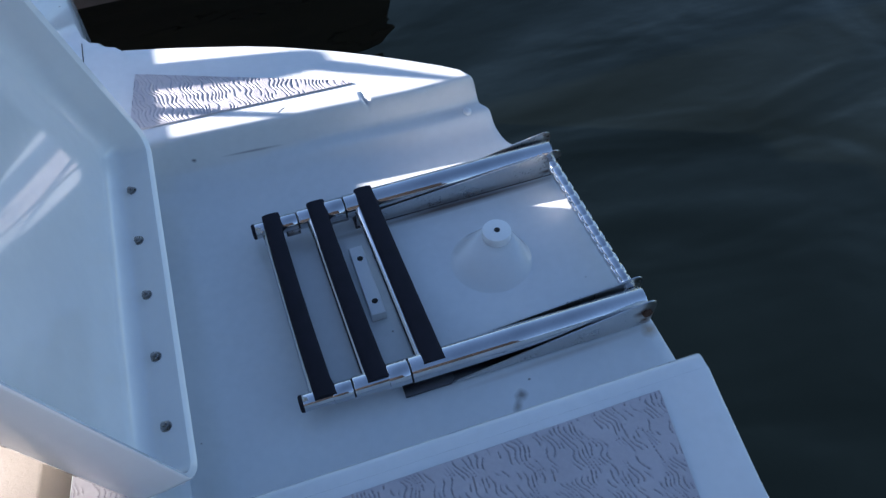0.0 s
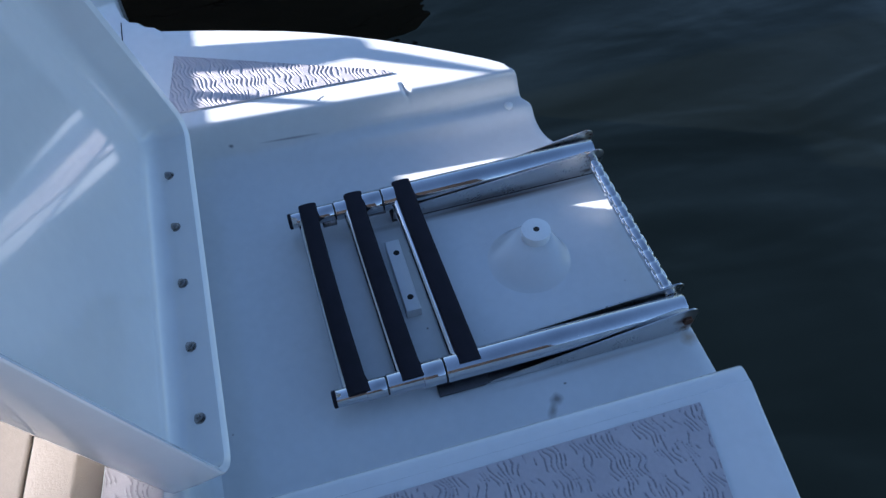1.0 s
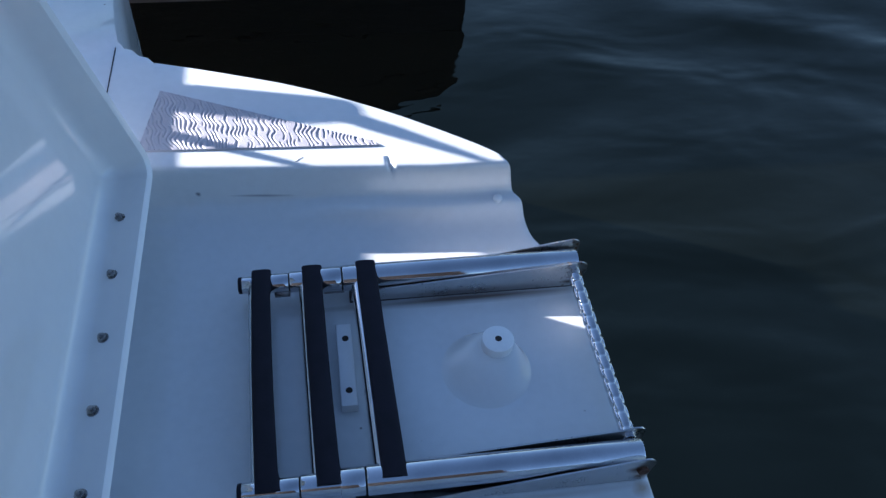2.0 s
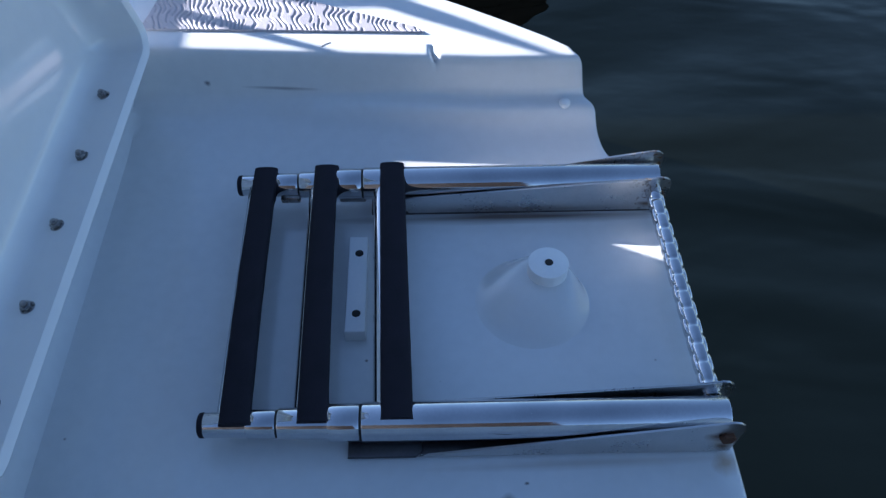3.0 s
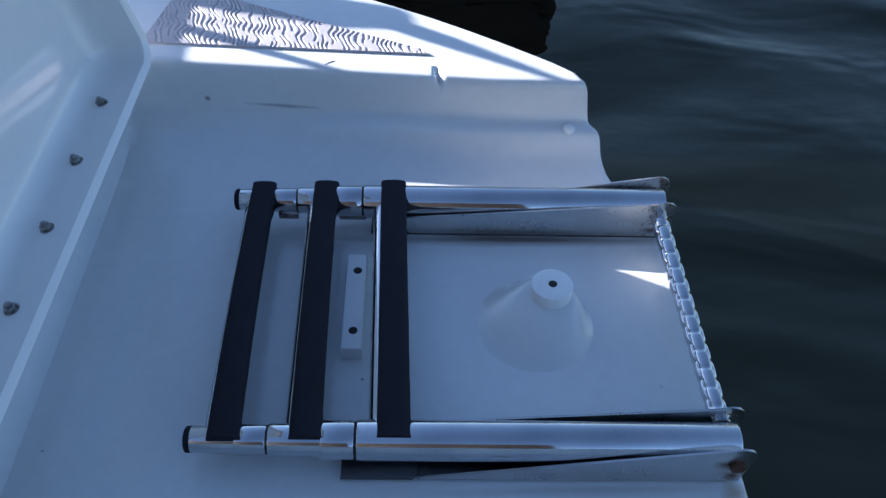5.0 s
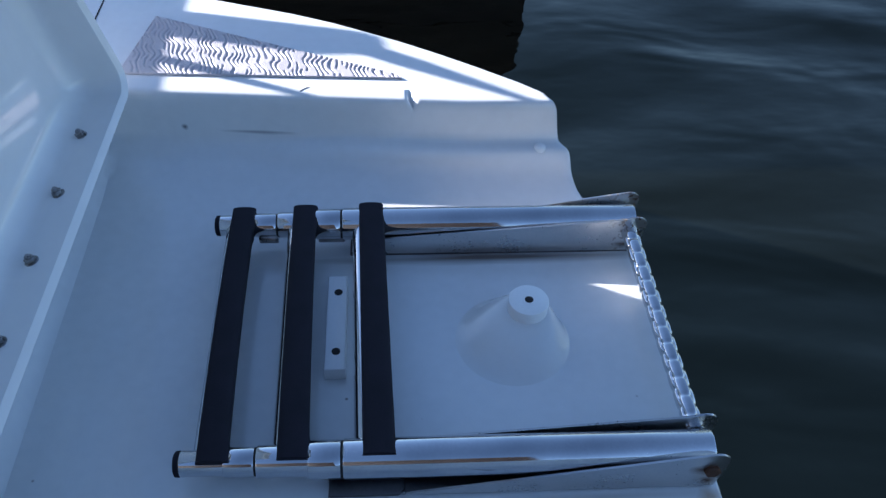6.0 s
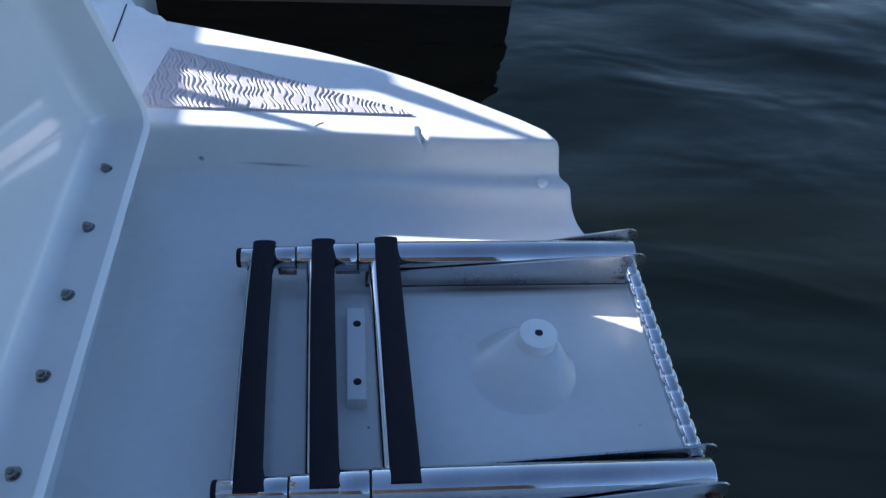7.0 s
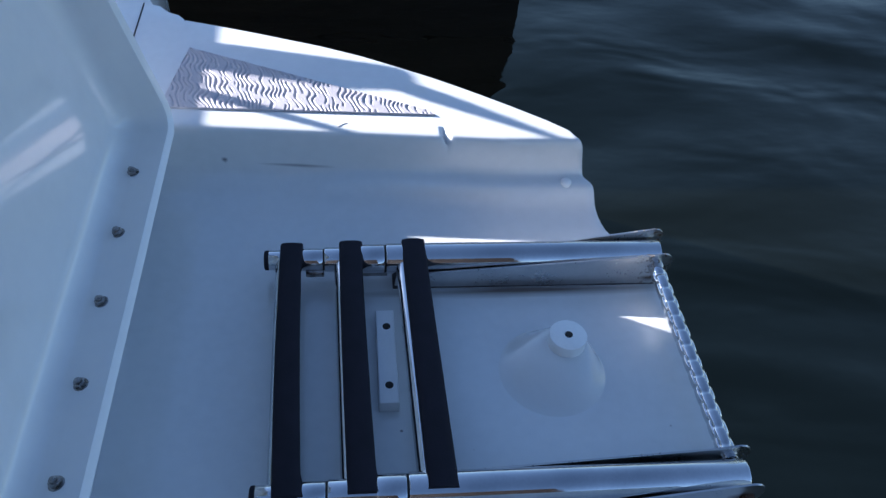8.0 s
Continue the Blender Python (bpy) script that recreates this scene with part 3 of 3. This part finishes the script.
def mat_mesh(corners, step, base, deep, dense):
    """A mat between four corners (forward-far, aft-far, aft-near, forward-near), its strokes pressed in."""
    a, b, c, d = [Vector(p) for p in corners]
    nu = int(max((b - a).length, (c - d).length) / step)
    nv = max(int((a - d).length / step), 2)
    bm = bmesh.new()
    grid = []
    for i in range(nu + 1):
        u = i / nu
        row = []
        for j in range(nv + 1):
            v = j / nv
            p = (a.lerp(b, u)).lerp(d.lerp(c, u), v)
            rim = min(i, j, nu - i, nv - j)
            z = base if rim == 0 else base + 0.0026 - (deep * emboss(p.x, p.y, dense) if rim > 1 else 0.0)
            row.append(bm.verts.new((p.x, p.y, z)))
        grid.append(row)
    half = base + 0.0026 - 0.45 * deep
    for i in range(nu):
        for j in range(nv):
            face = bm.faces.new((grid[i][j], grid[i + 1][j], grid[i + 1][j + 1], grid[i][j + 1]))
            # groove faces take the darker grey that imitates their shade
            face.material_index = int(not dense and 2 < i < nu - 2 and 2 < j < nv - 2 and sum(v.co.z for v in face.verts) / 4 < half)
    return bm


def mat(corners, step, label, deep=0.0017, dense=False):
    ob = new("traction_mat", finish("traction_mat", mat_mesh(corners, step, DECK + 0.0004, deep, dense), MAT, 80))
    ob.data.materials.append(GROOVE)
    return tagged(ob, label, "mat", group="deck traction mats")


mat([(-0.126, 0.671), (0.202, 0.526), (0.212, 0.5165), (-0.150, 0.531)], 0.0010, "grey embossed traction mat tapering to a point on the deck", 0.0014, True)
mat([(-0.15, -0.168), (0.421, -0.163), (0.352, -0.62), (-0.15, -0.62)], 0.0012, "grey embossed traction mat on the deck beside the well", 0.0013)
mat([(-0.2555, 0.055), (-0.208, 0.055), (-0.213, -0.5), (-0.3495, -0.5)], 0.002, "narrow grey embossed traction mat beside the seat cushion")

# ---- forward of the platform: cushion, seam, added shadow casters ----
cushion = empty("sun_pad", "cream vinyl sun pad cushion in two sections", "cushion")
for x0, x1, high in ((-0.75, -0.3215, 0.082), (-0.3195, -0.2665, 0.080)):
    part("pad_section", prism([(x0 - 0.198, -1.2), (x1 - 0.198, -1.2), (x1 + 0.027, 0.165), (x0 + 0.027, 0.165)], DECK + 0.0004, DECK + high, bevel=lambda p: True, width=0.004), VINYL, cushion)
part("seam", prism([(-0.2090, 0.60), (-0.2074, 0.60), (-0.2054, 0.79), (-0.2070, 0.79)], DECK + 0.0003, DECK + 0.0012), DARK, platform, "dark sealant seam")
# unseen block and fin, added to cast the shade on the far deck
caster = empty("shade_caster", "unseen cream block with a leaning fin, added to shade the far deck", "seat")
BACK = DECK + 0.2050
part("shade_block", prism([(-0.82, 0.713), (-0.70, 0.713), (-0.70, 1.263), (-0.82, 1.263)], DECK + 0.0004, BACK, bevel=lambda p: True, width=0.016), VINYL, caster)
LEAN_OUT = Matrix(((1, 0, 0, 0), (0, 1, 0.658, -0.658 * (DECK + 0.1985)), (0, 0, 1, 0), (0, 0, 0, 1)))
part("shade_fin", prism([(-0.78, 0.901), (-0.70, 0.901), (-0.70, 0.959), (-0.78, 0.959)], BACK - 0.0005, DECK + 0.3000, bevel=lambda p: True, width=0.027, m=LEAN_OUT), VINYL, caster)

# unseen posts, added to cast the thin shadow bands on the deck
for foot, top, wide, slim in (((-0.74, 0.993, 0.380), (-0.74, 0.9605, 0.458), 0.0140, 0.35), ((-0.74, 0.848, BACK - 0.001), (-0.74, 0.854, 0.374), 0.0085, 0.6)):
    foot, top = Vector(foot), Vector(top)
    high = (top - foot).length
    part("shadow_post", lathe([(0.0, wide), (high * 0.3, wide), (high * 0.96, wide * slim), (high, wide * slim * 0.6)], Matrix.Translation(foot) @ (top - foot).to_track_quat("Z", "Y").to_matrix().to_4x4(), seg=18), STEEL, caster, "tapered steel post added to cast a shadow band")

# ---- water and dock ----
bm = bmesh.new()
lim = [-1500, -300, -60, -12, -6, -3, -1.5, 0, 1.5, 3, 6, 12, 60, 300, 1500]
vs = [[bm.verts.new((x, y, -0.36)) for y in lim] for x in lim]
for i in range(len(lim) - 1):
    for j in range(len(lim) - 1):
        bm.faces.new((vs[i][j], vs[i + 1][j], vs[i + 1][j + 1], vs[i][j + 1]))
tagged(new("water", finish("water", bm, WATER)), "dark green rippled lake water", "water", kind="structure")

dock = empty("dock", "dark wet wooden dock standing in the water", "dock")
for k in range(6):
    part("plank", prism([(-4.0, 1.62 + 0.16 * k), (0.555, 1.62 + 0.16 * k), (0.555, 1.772 + 0.16 * k), (-4.0, 1.772 + 0.16 * k)], 0.16, 0.20), WOOD, dock)
for k in range(4):
    part("side_board", prism([(-4.0, 1.60), (0.545, 1.60), (0.545, 1.64), (-4.0, 1.64)], -0.62 + 0.195 * k, -0.43 + 0.195 * k), WOOD, dock)
for x in (-3.6, -1.8, 0.42):
    part("pile", lathe([(-1.5, 0.09), (0.155, 0.085)], pose(x, 1.80, 0), seg=14), WOOD, dock)

# ---- added unseen wall, the dark brown streak in the steel's reflections ----
def lap_siding():
    """A boarded wall: each board leans out over the one below it, with a plain back."""
    bm = bmesh.new()
    rows = [(-2.46, -0.8)] + [q for k in range(16) for q in ((-2.30, -0.8 + 0.18 * k), (-2.335, -0.622 + 0.18 * k))] + [(-2.46, 2.078)]
    ends = [[bm.verts.new((x, y, z)) for y, z in rows] for x in (-6.0, 0.75)]
    for i in range(len(rows)):
        j = (i + 1) % len(rows)
        bm.faces.new((ends[0][i], ends[0][j], ends[1][j], ends[1][i]))
    bm.faces.new(ends[0])
    bm.faces.new(ends[1])
    return bm


SIDING = grained("brown_siding", (0.007, 0.0042, 0.0039), (0.014, 0.0088, 0.0082), 0.7, 3.0, bump=0.002, bump_scale=30.0, stretch=(0.2, 1, 1))
tagged(new("wall_unseen", finish("wall_unseen", lap_siding(), SIDING, 0)), "unseen dark brown boarded wall added for the steel tubes to mirror", "wall", kind="structure")

# ---- small fittings on the well's step ----
plug = empty("screw_cap", "small white plastic screw cap on the moulded step", "cap")
part("cap", lathe([(0.030, 0.0075), (0.0355, 0.0072), (0.0375, 0.0055), (0.0382, 0.003)], pose(0.386, 0.4425, 0), seg=20), PLASTIC, plug)

# ---- far shore, unseen, added as a dark band in the steel's reflections ----
def far_shore():
    """A low wooded shore all round, uneven along its top, with depth towards the land."""
    bm = bmesh.new()
    n = 240
    rings = []
    for r, z0, k in ((220, -0.5, 0.0), (223, 0.6, 0.3), (230, 1.0, 1.0), (248, 1.2, 1.25), (275, -1.0, 0.0)):
        ring = []
        for i in range(n):
            a = 2 * math.pi * i / n
            h = 9 + 5 * noise.noise((3 * math.cos(a), 3 * math.sin(a), 0.4)) + 4 * noise.noise((22 * math.cos(a), 22 * math.sin(a), 2.4))
            rr = r + 4 * noise.noise((9 * math.cos(a), 9 * math.sin(a), r * 0.1))
            ring.append(bm.verts.new((rr * math.cos(a), rr * math.sin(a), z0 + k * h)))
        rings.append(ring)
    for p, q in zip(rings, rings[1:]):
        for i in range(n):
            bm.faces.new((p[i], p[(i + 1) % n], q[(i + 1) % n], q[i]))
    return bm


SHORE = grained("far_woods", (0.02, 0.028, 0.014), (0.06, 0.07, 0.035), 0.9, 0.05, bump=0.8, bump_scale=0.6)
tagged(new("far_shore_backdrop", finish("far_shore_backdrop", far_shore(), SHORE, 0)), "unseen dark wooded shore added for the steel to mirror", "shore", kind="structure")

# ---- loose strand on the deck's edge ----
def strand(points, r):
    """A thin bent fibre through the points."""
    bm = bmesh.new()
    rings = [[bm.verts.new((x, y + r * math.cos(a), z + r * math.sin(a))) for a in (0.0, 1.57, 3.14, 4.71)] for x, y, z in points]
    for p, q in zip(rings, rings[1:]):
        for i in range(4):
            bm.faces.new((p[i], p[(i + 1) % 4], q[(i + 1) % 4], q[i]))
    bm.faces.new(rings[0])
    bm.faces.new(rings[-1])
    return bm


curl = [(0.083 + 0.012 * k / 8, 0.492 + 0.008 * math.sin(k / 8 * 1.5), DECK + 0.0003) for k in range(9)]
tagged(new("strand", finish("strand", strand(curl, 0.00045), DARK, 60)), "thin dark bent fibre lying on the white deck edge", "fibre")
